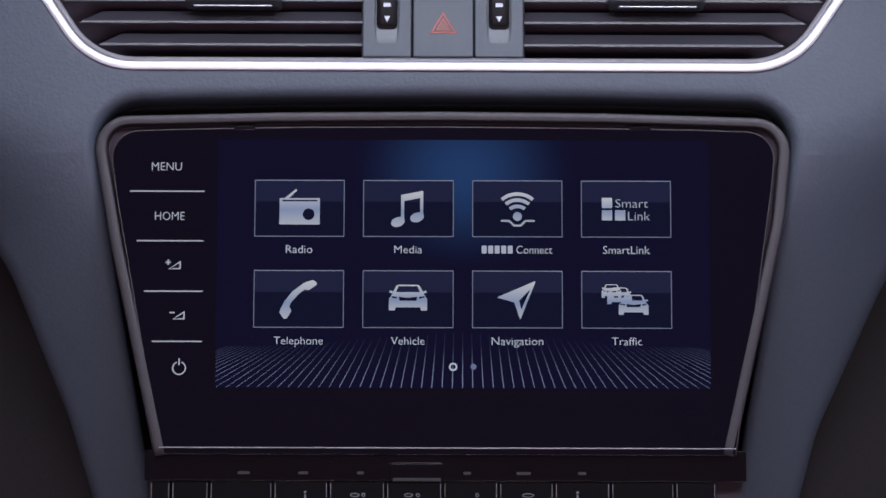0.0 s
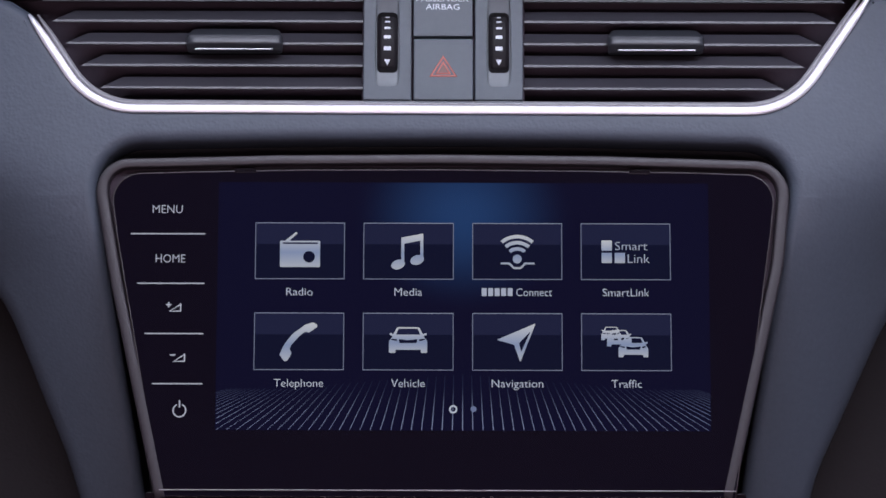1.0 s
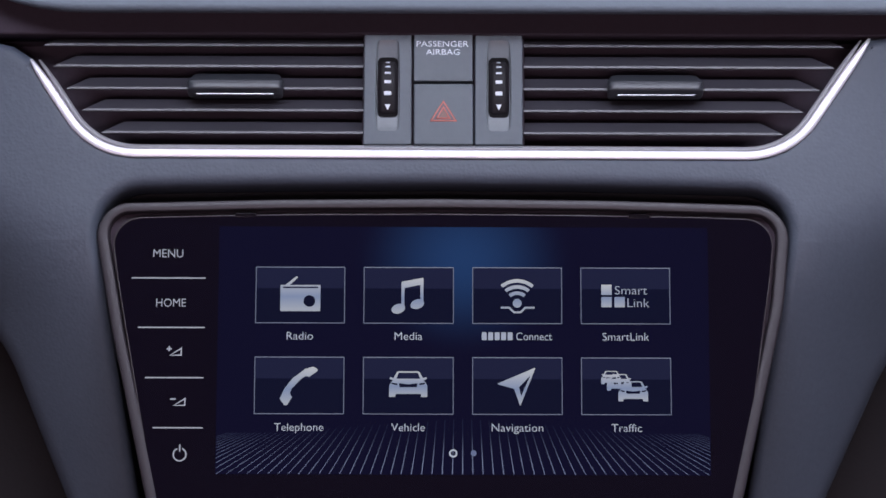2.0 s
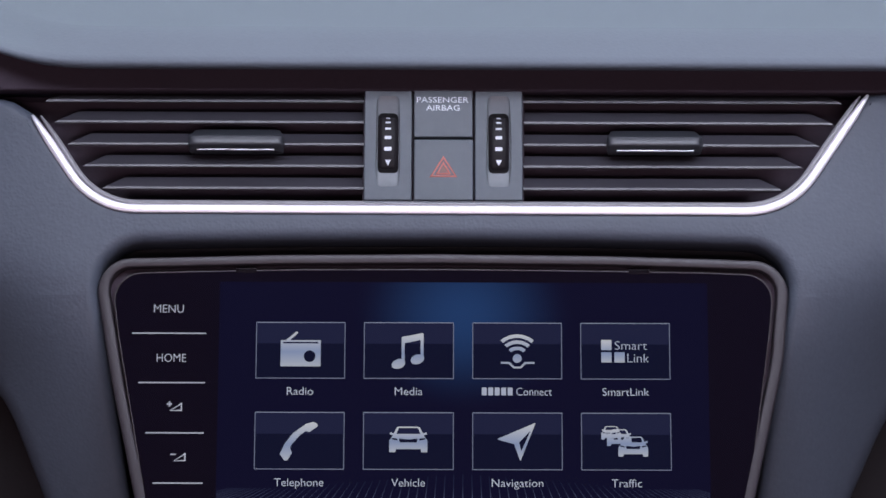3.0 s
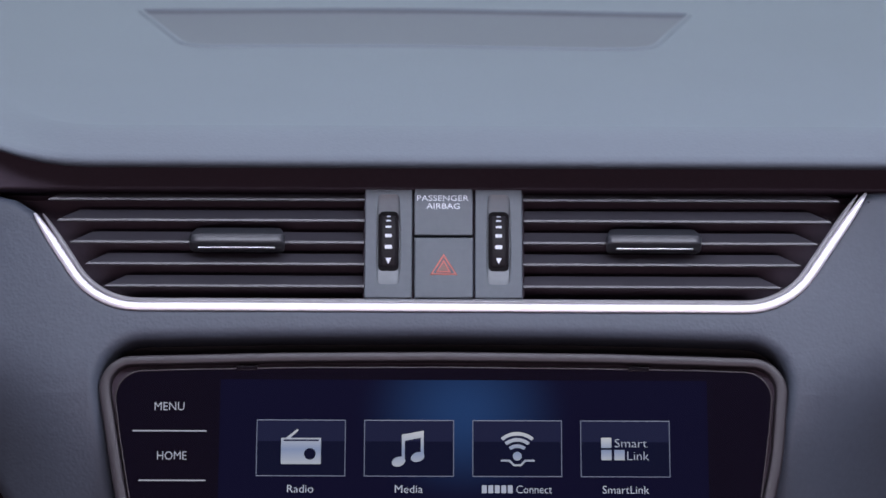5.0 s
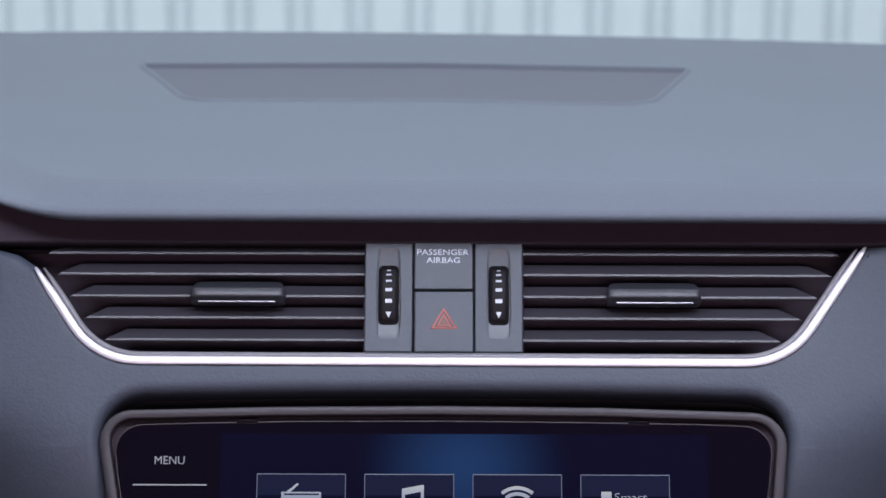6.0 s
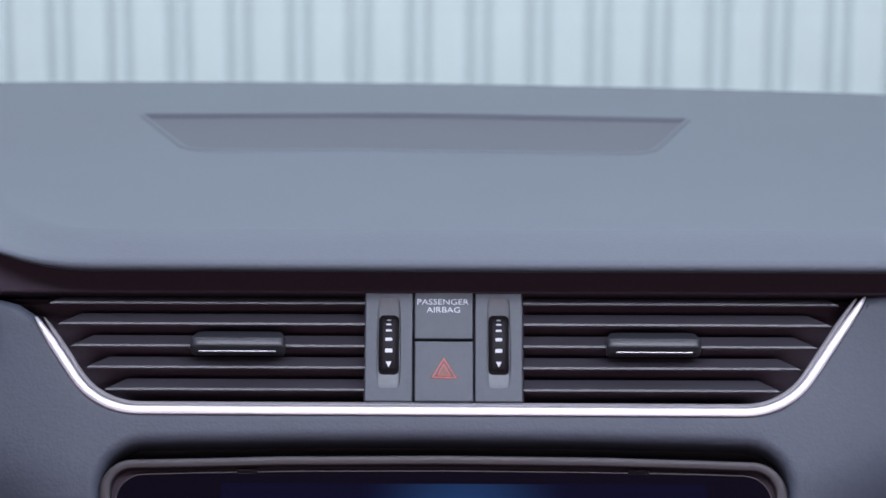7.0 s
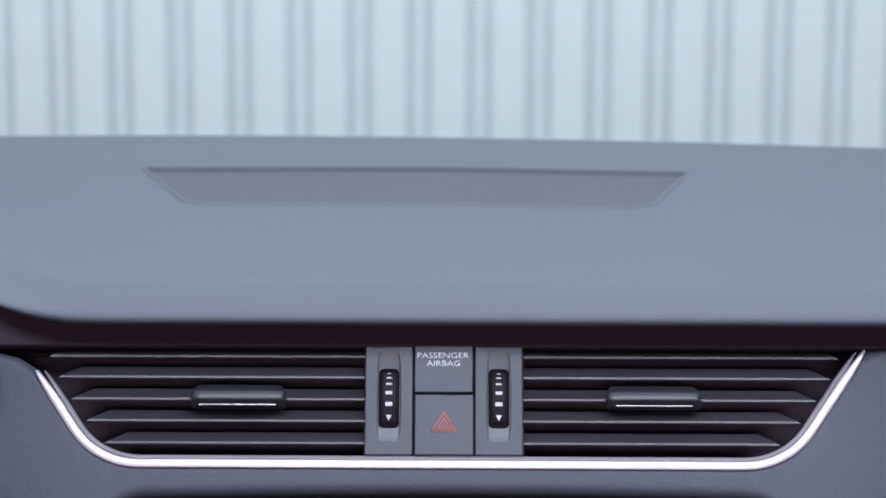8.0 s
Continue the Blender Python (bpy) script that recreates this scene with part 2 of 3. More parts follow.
def lettering(body, centre, height, width=None, n=0.3, thick=0.12, weight=-0.008):
    """Words as a thin mesh, centred at (u, w) with that capital height and width in millimetres."""
    curve = bpy.data.curves.new("words", "FONT")
    curve.body, curve.extrude, curve.resolution_u, curve.offset = body, 0.02, 3, weight
    ob = new("words", curve)
    bpy.context.view_layer.update()
    mesh = bpy.data.meshes.new_from_object(ob.evaluated_get(bpy.context.evaluated_depsgraph_get()))
    bpy.data.objects.remove(ob)
    bpy.data.curves.remove(curve)
    co = np.array([v.co for v in mesh.vertices])
    wide = co[:, 0].max() - co[:, 0].min()
    s = height / 0.70
    sx = (width / wide) if width else s
    mid = (co[:, 0].max() + co[:, 0].min()) / 2
    for v in mesh.vertices:
        v.co = ((centre[0] + (v.co.x - mid) * sx) * MM, (centre[1] + (v.co.y - 0.35) * s) * MM, (n + (thick if v.co.z > 0 else 0)) * MM)
    mesh.materials.clear()
    return mesh


def disc(u, w, r, low, high, bevel=0.0, count=32):
    return slab([Vector((u + r * math.cos(2 * math.pi * i / count), w + r * math.sin(2 * math.pi * i / count))) * MM for i in range(count)], low, high, bevel)


def arc_band(u, w, r0, r1, a0, a1, low, high, count=20):
    angles = [radians(a0 + (a1 - a0) * i / count) for i in range(count + 1)]
    loop = [Vector((u + r1 * math.cos(a), w + r1 * math.sin(a))) * MM for a in angles]
    loop += [Vector((u + r0 * math.cos(a), w + r0 * math.sin(a))) * MM for a in reversed(angles)]
    return slab(loop, low, high)


def outline_band(corners, width, low, high):
    """A thin line drawn round an outline."""
    loop = corners if isinstance(corners[0], Vector) else fillet(corners)
    return ring_band(loop, [(0, low), (0, high), (width, high), (width, low)])


# ---- the studio round the car ----


def block(name, lo, hi, mat, parent=None, bevel=0.0):
    bm = bmesh.new()
    bmesh.ops.create_cube(bm, size=1.0)
    for v in bm.verts:
        v.co = [l + (h - l) * (c + 0.5) for l, h, c in zip(lo, hi, v.co)]
    if bevel:
        bmesh.ops.bevel(bm, geom=bm.edges[:], offset=bevel, segments=3, affect="EDGES")
    mesh = bpy.data.meshes.new(name)
    bm.to_mesh(mesh)
    bm.free()
    mesh.polygons.foreach_set("use_smooth", [bevel > 0] * len(mesh.polygons))
    mesh.materials.append(mat)
    ob = new(name, mesh)
    ob.parent = parent
    return ob


tagged(block("floor", (-5, -4.5, -0.1), (5, 5.2, 0.0), CONCRETE), "grey painted studio floor under the car", "floor", kind="structure")
tagged(block("ceiling", (-5, -4.5, 4.0), (5, 5.2, 4.1), WALL), "pale painted studio ceiling", "ceiling", kind="structure")
tagged(block("wall_west", (-5.1, -4.5, 0), (-5, 5.2, 4.0), WALL), "plain pale studio wall", "wall", kind="structure")
tagged(block("wall_east", (5, -4.5, 0), (5.1, 5.2, 4.0), WALL), "plain pale studio wall", "wall", kind="structure")
tagged(block("wall_south", (-5, -4.6, 0), (5, -4.5, 4.0), LINER), "plain dark studio wall behind the car", "wall", kind="structure")
front_wall = tagged(block("wall_north", (-5, 5.05, 0), (5, 5.2, 4.0), GROOVE), "pale blue-white studio wall with paired upright grey joints", "wall", kind="structure")

# ---- the closed cabin behind the camera: unseen, added also to shade the fascia ----
tagged(block("cabin_roof", (-0.75, -1.6, 1.45), (0.75, 0.29, 1.50), LINER), "unseen dark brown roof lining behind the added lamp's opening", "car roof", kind="structure")
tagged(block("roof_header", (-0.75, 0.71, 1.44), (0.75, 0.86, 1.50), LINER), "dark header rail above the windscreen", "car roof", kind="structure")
tagged(block("roof_rail_west", (-0.75, 0.29, 1.45), (-0.66, 0.71, 1.50), LINER), "unseen dark rail beside the added lamp's opening", "car roof", kind="structure")
tagged(block("roof_rail_east", (0.66, 0.29, 1.45), (0.75, 0.71, 1.50), LINER), "unseen dark rail beside the added lamp's opening", "car roof", kind="structure")
tagged(block("cabin_side_west", (-0.80, -1.6, 0.05), (-0.76, 1.45, 1.06), LINER), "dark door lining below the window line", "car door", kind="structure")
tagged(block("cabin_side_east", (0.76, -1.6, 0.05), (0.80, 1.45, 1.06), LINER), "dark door lining below the window line", "car door", kind="structure")
tagged(block("cabin_back", (-0.76, -1.7, 0.05), (0.76, -1.62, 1.06), LINER), "unseen dark lining below the added rear lamp", "car interior", kind="structure")
tagged(block("cabin_floor", (-0.76, -1.62, 0.05), (0.76, 1.45, 0.09), LINER), "dark carpet on the cabin floor", "car floor", kind="structure")

for side in (-1, 1):
    for front, back in ((-1.68, -1.58), (-0.35, -0.25), (0.74, 0.84)):
        lo, hi = sorted((side * 0.69, side * 0.79))
        tagged(block("roof_pillar", (lo, front, 1.062), (hi, back, 1.448), LINER, bevel=0.01), "dark lined pillar between door and roof", "car pillar", kind="structure")

# ---- dashboard ----
dashboard = thing("dashboard", "grey soft-touch dashboard with grained skin round the centre stack", "dashboard")
TO_STACK = STACK.inverted()

# skin: an arch round the display, cut out above for the vents
skin_outline = fillet([
    (-134.5, -130, 0), (-156.5, -60, 90), (-183, 3, 90), (-213, 45, 40), (-250, 84, 0), (-203, 93, 5), (-196.5, 105, 10), (-196.5, 122, 10),
    (-203, 138.5, 0), (-186, 134, 6), (-176.2, 127.6, 3), (-149.0, 86.9, 34), (150.0, 86.5, 34), (184.2, 137.5, 3), (196, 141, 6), (260, 146, 0),
    (260, 95, 0), (213, 40, 40), (186.5, -6, 90), (159, -66, 90), (142, -130, 0),
    (117, -130, 0), (129.8, -60, 60), (153.8, 70.2, 22), (110, 71.4, 0), (60, 72.4, 0), (0, 72.7, 0), (-60, 72.3, 0), (-105, 71.5, 0), (-151.0, 70.4, 22), (-126.6, -60, 60), (-114, -130, 0)])


def sink(u, w):
    """How far the skin falls away below the display's middle and towards its outer sides, in millimetres."""
    d = max(62 - w, 0.0)
    low = 0.50 * (d * d / 80 if d < 40 else d - 20)
    inner = 130 + (min(max(w, -130), 66) + 60) * 0.16
    side = max(0.0, abs(u) - inner - 6)
    t = min(max((75 - w) / 60, 0.0), 1.0)
    return low + 0.011 * min(side, 45) ** 2 * (0.12 + 0.88 * t * t * (3 - 2 * t))


skin_mesh = slab(skin_outline, -30, 1.5, 5.0, steps=6)
bm = bmesh.new()
bm.from_mesh(skin_mesh)
for i in range(-15, 19):
    bmesh.ops.bisect_plane(bm, geom=bm.verts[:] + bm.edges[:] + bm.faces[:], plane_co=(0, i * 0.008, 0), plane_no=(0, 1, 0))
for i in list(range(-31, -11)) + list(range(11, 32)):
    bmesh.ops.bisect_plane(bm, geom=bm.verts[:] + bm.edges[:] + bm.faces[:], plane_co=(i * 0.008, 0, 0), plane_no=(1, 0, 0))
for v in bm.verts:
    fall = sink(v.co.x / MM, v.co.y / MM) * MM
    v.co.x *= 1 + fall
    v.co.z -= fall
bm.to_mesh(skin_mesh)
bm.free()
skin_mesh.polygons.foreach_set("use_smooth", [True] * len(skin_mesh.polygons))
bm = bmesh.new()
bmesh.ops.create_cube(bm, size=1.0)
for v in bm.verts:
    v.co = TO_STACK @ Vector((v.co.x * 1.50, 1.28 + v.co.y * 0.30, 0.505 + v.co.z * 0.83))
body_mesh = bpy.data.meshes.new("body")
bm.to_mesh(body_mesh)
bm.free()
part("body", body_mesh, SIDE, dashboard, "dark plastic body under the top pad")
part("fascia_skin", skin_mesh, SKIN, dashboard, "grey grained skin")
part("lower_side_panel", slab(box(-340, 340, -220, 40, 30), -130, -84, 12), SIDE, dashboard, "dark brown-grey grained plastic")

# top pad: rounded front lip, flat top, recessed cover
TOP_Z = 0.936
cover_outline = fillet([(-168, 1329, 1.5), (-14, 1335.5, 500), (137, 1320, 1.5), (107, 1210.5, 18), (60, 1212, 0), (-12, 1219, 400), (-70, 1218, 0), (-131, 1215.5, 18)])


def swing(x):
    """How far the lip turns away towards the instrument hood."""
    return min(max((-0.148 - x) / 0.050, 0.0), 1.4) ** 2.2


def rear(x):
    return 1.4615 - 0.27 * (x + 0.13) ** 2


# the lip's section from its underside over the rounded edge and a gentle slope to the flat top: y, z and how far each moves with swing
LIP = [(1.075, 0.905, 0.012, 0.0075), (1.004, 0.9212, 0.012, 0.0075), (0.9968, 0.9220, 0.012, 0.0075), (0.9940, 0.9234, 0.012, 0.0070), (0.9934, 0.9250, 0.013, 0.0066),
       (0.9942, 0.9265, 0.016, 0.0060), (0.9972, 0.9281, 0.022, 0.0052), (1.0060, 0.9324, 0.040, 0.0024), (1.0130, 0.9353, 0.050, 0.0005), (1.0190, TOP_Z, 0.055, 0.0)]
xs = [-0.7 + 1.4 * i / 140 for i in range(141)]
lip = []
for x in xs:
    g = swing(x)
    lip.append([(x, y + dy * g, z + dz * min(g, 1.3)) for y, z, dy, dz in LIP])
verts = [p for row in lip for p in row]
SEAT = Matrix.Translation((0, -0.0072, 1.152)) @ Matrix.Scale(1.010, 4) @ Matrix.Translation((0, 0.0072, -1.152))
k = len(lip[0])
faces = [(i * k + j, (i + 1) * k + j, (i + 1) * k + j + 1, i * k + j + 1) for i in range(len(xs) - 1) for j in range(k - 1)]
smooth = [True] * len(faces)
from mathutils.geometry import tessellate_polygon
outer = [Vector((x, row[-1][1], 0)) for x, row in zip(xs, lip)] + [Vector((x, rear(x), 0)) for x in reversed(xs)]
hole = [Vector((p.x, p.y, 0)) for p in cover_outline]
flat = outer + hole
base = len(verts)
verts += [(p.x, p.y, TOP_Z) for p in flat]
for a, b, c in tessellate_polygon([outer, hole]):
    up = (flat[b] - flat[a]).cross(flat[c] - flat[a]).z > 0
    faces.append((base + a, base + b, base + c) if up else (base + a, base + c, base + b))
    smooth.append(False)
n_back = len(verts)
for x in xs:
    verts += [(x, rear(x), TOP_Z), (x, rear(x) + 0.006, TOP_Z - 0.002), (x, rear(x) + 0.012, TOP_Z - 0.010), (x, rear(x) + 0.014, TOP_Z - 0.12)]
for i in range(len(xs) - 1):
    for j in range(3):
        q = n_back + i * 4 + j
        faces.append((q, q + 4, q + 5, q + 1))
        smooth.append(True)
mesh = bpy.data.meshes.new("top_pad")
mesh.from_pydata([TO_STACK @ SEAT @ Vector(v) for v in verts], [], faces)
mesh.polygons.foreach_set("use_smooth", smooth)
part("top_pad", mesh, TOP, dashboard, "pale grey foam top with a rounded front lip")

cover = solid([(cover_outline, TOP_Z, 0), (offset(cover_outline, 0.0006), TOP_Z - 0.0003, 0), (offset(cover_outline, 0.0014), TOP_Z - 0.0008, 0), (offset(cover_outline, 0.0018), TOP_Z - 0.0013, 0)], False, True)
cover.transform(TO_STACK @ SEAT)
part("recessed_cover", cover, COVER, dashboard, "recessed darker grey cover")
rim = solid([(offset(cover_outline, -0.0036), TOP_Z - 0.0002, 0), (offset(cover_outline, -0.0026), TOP_Z + 0.0003, 0), (offset(cover_outline, -0.0012), TOP_Z + 0.0013, 0), (offset(cover_outline, -0.0003), TOP_Z + 0.0013, 0), (offset(cover_outline, 0.0003), TOP_Z - 0.0003, 0)], False, False)
rim.transform(TO_STACK @ SEAT)
part("cover_rim", rim, TOP, dashboard, "soft raised rim")
part("vent_backing", slab(box(-240, 240, 70, 160, 4), -60, -21, 0), DARK, dashboard, "black hollow behind the vents")
# Black slabs stand in for the shade that the top pad's lip casts.
part("hood_shade_slab", slab(box(-260, 260, 138.5, 160, 2), -70, -9, 4), DARK, dashboard, "black slab standing in for the shade under the top pad")
part("lip_shade_strip", slab(box(-250, 250, 138.4, 156, 1), -12, 1.3, 1.2), DARK, dashboard, "black strip painted as the lip's shade over the vents")

# ---- bright strip below the vents ----
strip = thing("trim_strip", "bright satin aluminium strip curving up round the vents", "trim strip")
strip_path = open_path([(-177.5, 127, 0), (-149.6, 85.9, 34), (150.6, 85.5, 35), (186.0, 137.3, 0)])
part("bright_face", sweep(strip_path, [(-2.0, 0.0), (-2.0, 2.1), (-1.7, 2.6), (1.4, 1.9), (1.8, 1.4), (1.8, -0.5)], 14), ALU, strip)
part("inner_edge", sweep(open_path([(-174.2, 127, 0), (-148.4, 88.1, 33), (149.4, 87.7, 33), (182.8, 136.8, 0)]),
                         [(-0.5, -4), (-0.5, 1.0), (1.8, 0.1), (1.8, -4)], 14), SILVER, strip, "dull silver inner edge")

# ---- air vents ----
RISE = LEAN_BACK + radians(12.0)
BACK = Vector((0, math.sin(RISE), -math.cos(RISE)))
SLATS = [134.6, 125.2, 115.3, 105.6, 95.7]


def blade(u0, u1, w, inset0, inset1, depth=9.5):
    """One level blade: a rounded front edge at n = -3 and a body that runs back level."""
    section = [(0.1, -0.6), (0.0, -0.15), (0.62, 0.5), (0.9, 0.58), (depth, 0.5), (depth, -0.5), (1.2, -0.9)]
    verts = []
    cuts = 12
    for i in range(cuts + 1):
        t = i / cuts
        for d, up in section:
            f = max(d, 0) / depth
            lo, hi = u0 + inset0 * min(1, f * 2.2), u1 - inset1 * min(1, f * 2.2)
            p = Vector((lo + (hi - lo) * t, w, -3.0)) + BACK * d + Vector((0, math.cos(RISE), math.sin(RISE))) * up
            verts.append(p * MM)
    k = len(section)
    faces = [(i * k + j, i * k + (j + 1) % k, (i + 1) * k + (j + 1) % k, (i + 1) * k + j) for i in range(cuts) for j in range(k)]
    faces += [tuple(range(k))[::-1], tuple(range(cuts * k, cuts * k + k))]
    mesh = bpy.data.meshes.new("slat")
    mesh.from_pydata(verts, [], faces)
    bm = bmesh.new()
    bm.from_mesh(mesh)
    bmesh.ops.recalc_face_normals(bm, faces=bm.faces)
    bm.to_mesh(mesh)
    bm.free()
    return mesh


def vent_tab(u0, u1, parent):
    """A wedge-shaped slider: a sloping top, a rounded ridge and a front that turns under."""
    section = [(121.6, -5.0), (121.2, -4.2), (117.0, 3.7), (116.7, 4.3), (116.3, 4.55), (113.6, 4.8), (113.1, 4.8), (112.7, 4.5), (112.4, 4.0), (111.0, 0.8), (110.4, -2.0), (110.6, -6.0)]
    verts, faces, k = [], [], len(section)
    stops = [0, 0.35, 1.0, 2.0, 3.4, 5.0]
    us = [u0 + d for d in stops] + [u1 - d for d in reversed(stops)]
    for i, u in enumerate(us):
        d = min(i, len(us) - 1 - i)
        f = (0.62, 0.78, 0.89, 0.96, 0.99, 1.0)[d]
        lean = [2.2 * max(0.0, 2.6 - n) / 8 * (1 if w > 116 else 0.4) * (1 if i < len(us) / 2 else -1) for w, n in section]
        verts += [((u + k2) * MM, (114.9 + (w - 114.0) * (0.75 + 0.25 * f)) * MM, (-4.0 + (n + 4.0) * f) * MM) for (w, n), k2 in zip(section, lean)]
    for i in range(len(us) - 1):
        for j in range(k):
            jj = (j + 1) % k
            faces.append((i * k + j, i * k + jj, (i + 1) * k + jj, (i + 1) * k + j))
    faces += [tuple(range(k)), tuple(range((len(us) - 1) * k, len(us) * k))[::-1]]
    mesh = bpy.data.meshes.new("slider_tab")
    mesh.from_pydata(verts, [], faces)
    bm = bmesh.new()
    bm.from_mesh(mesh)
    bmesh.ops.recalc_face_normals(bm, faces=bm.faces)
    bm.to_mesh(mesh)
    bm.free()
    mesh.polygons.foreach_set("use_smooth", [True] * len(mesh.polygons))
    tab = part("slider_tab", mesh, TAB, parent, "grey satin sliding tab")
    part("bright_line", slab(box(u0 + 4, u1 - 4, 111.0, 111.7, 0.35), 3.0, 4.65, 0.3), CHROME, tab, "thin chrome line")


def air_vent(side):
    vent = thing("air_vent", "dark five-bladed air vent with a grey slider tab", "air vent", group="centre air vents")
    if side < 0:
        ends = [(-173, -33.6), (-168.5, -33.6), (-162.5, -33.6), (-155.5, -33.4), (-147, -33.3)]
        tab = (-109.6, -68.0)
        wall = [(-176.8, 127.4, 0), (-149, 86.3, 33), (-33.4, 86.3, 0)]
    else:
        ends = [(36.2, 175.5), (36.2, 171.5), (36.1, 165), (36.0, 157.5), (35.9, 148.5)]
        tab = (72.1, 113.7)
        wall = [(35.9, 86.3, 0), (150, 86.0, 33), (184.6, 136.2, 0)]
    part("housing", sweep(open_path(wall), [(-0.6, -3.5), (0.0, -3.5), (0.0, -58), (-0.6, -58)]), DARK, vent, "black housing wall")
    for (a, b), w in zip(ends, SLATS):
        i0, i1 = (9.0, 0.0) if side < 0 else (0.0, 9.0)
        part("slat", blade(a, b, w, i0, i1), SLAT, vent)
    vent_tab(*tab, vent)
    return vent


air_vent(-1)
air_vent(1)

# ---- centre column between the vents ----


def wheel_unit(u):
    unit = thing("vent_wheel_unit", "grey panel with a black ribbed vent thumbwheel", "vent control", group="vent thumbwheels")
    c = u
    scoop = fillet([(c - 4.6, 96.0, 2.0), (c + 4.6, 96.0, 2.0), (c + 5.4, 104, 6), (c + 5.2, 128, 6), (c + 4.6, 136.4, 2.0), (c - 4.6, 136.4, 2.0), (c - 5.2, 128, 6), (c - 5.4, 104, 6)])
    plate = part("plate", slab(box(c - 10.4, c + 10.4, 90.0, 144, 0.8), -8, 0.6, 0.6, holes=[scoop]), PLATE, unit)
    dish = []
    for i in range(7):
        t = i / 6
        dish.append(([Vector((c * MM + (p.x - c * MM) * (1 - 0.10 * t), 0.1162 + (p.y - 0.1162) * (1 - 0.40 * t))) for p in scoop], (0.6 - 0.3 * min(1, t * 6) - 1.3 * t) * MM, 0))
    part("scoop", solid(dish, False, True), SCOOP, plate, "lighter dished recess")
    part("pocket", slab(box(c - 4.5, c + 4.5, 102.0, 129.0, 2.4), -3.4, -0.7, 0.2), KEYCAP, plate, "black wheel pocket")
    mid_w, half, wide, radius = 115.5, 13.0, 4.2, 27.0
    verts, faces, rows, cols = [], [], 52, 8

    def lift(w):
        return math.sqrt(radius ** 2 - (w - mid_w) ** 2) - radius + 2.2

    for i in range(rows + 1):
        w = mid_w - half + 2 * half * i / rows
        rib = 0.16 if i % 2 else -0.10
        end = min(1.0, min(i, rows - i) / 5)
        for j in range(cols + 1):
            v = -1 + 2 * j / cols
            drop = 1.5 * max(0.0, abs(v) - 0.6) ** 2 / 0.16
            verts.append(((c + v * wide * (0.82 + 0.18 * math.sin(end * math.pi / 2))) * MM, w * MM, (lift(w) + rib - drop - 2.4 * (1 - end) ** 2) * MM))
    for i in range(rows):
        for j in range(cols):
            a = i * (cols + 1) + j
            faces.append((a, a + 1, a + cols + 2, a + cols + 1))
    mesh = bpy.data.meshes.new("thumbwheel")
    mesh.from_pydata(verts, [], faces)
    mesh.polygons.foreach_set("use_smooth", [True] * len(faces))
    wheel = part("thumbwheel", mesh, RUBBER, unit, "black ribbed rubber thumbwheel")
    for w, wd, h in ((126.6, 2.0, 0.5), (124.4, 2.6, 0.9), (121.4, 3.0, 1.3), (117.4, 3.4, 1.7), (112.4, 3.6, 2.0)):
        part("mark", slab(box(c - wd * 0.43, c + wd * 0.43, w - h * 0.43, w + h * 0.43, 0.3), lift(w) - 0.3, lift(w) + 0.22, 0.1), WHITE, wheel, "white printed mark")
    part("arrow", slab([(c - 1.6, 108.4, 0.1), (c, 105.2, 0.1), (c + 1.6, 108.4, 0.1)], lift(107) - 0.5, lift(107) + 0.25, 0.05), WHITE, wheel, "white printed arrow")
    return unit


wheel_unit(-22.9)
wheel_unit(25.2)

panel = thing("airbag_panel", "grey blank panel with white airbag lettering", "indicator panel")
part("plate", slab(box(-11.7, 13.9, 118.0, 144, 0.6), -8, 0.9, 0.5), PLATE, panel)
part("lettering", lettering("PASSENGER", (0.8, 134.7), 2.5, 22.6, 0.9, 0.12, 0.0), WHITE, panel, "white capitals")
part("lettering", lettering("AIRBAG", (0.9, 131.1), 2.5, 14.6, 0.9, 0.12, 0.0), WHITE, panel, "white capitals")

hazard = thing("hazard_button", "grey square hazard light button with a red double triangle", "button")
part("cap", slab(box(-11.6, 14.1, 90.0, 117.0, 0.7), -8, 1.0, 0.6), PLATE, hazard)
tri = [(-4.7, 100.2, 0), (7.2, 100.2, 0), (1.2, 109.6, 0)]
part("outer_triangle", outline_band(tri, 0.7, 0.9, 1.12), RED, hazard, "orange-red printed triangle")
part("triangle_fill", slab([(-0.6, 102.2, 0), (3.0, 102.2, 0), (1.2, 105.2, 0)], 0.9, 1.08), material("brown_print", (0.20, 0.11, 0.09), 0.5), hazard, "brownish translucent centre")
part("inner_triangle", outline_band([(-2.2, 101.3, 0), (4.6, 101.3, 0), (1.2, 107.1, 0)], 0.7, 0.9, 1.12), RED, hazard, "orange-red printed triangle")
sill = thing("column_sill", "narrow grey ledge under the button column", "trim")
for a, b in ((-33.0, -12.6), (-11.6, 14.0), (14.8, 35.6)):
    part("ledge", slab(box(a, b, 87.4, 89.4, 0.2), -6, 0.4, 0.2), PLATE, sill)
part("backing", slab(box(-34, 36.4, 86, 144, 1), -14, -5, 0), DARK, sill, "black backing")

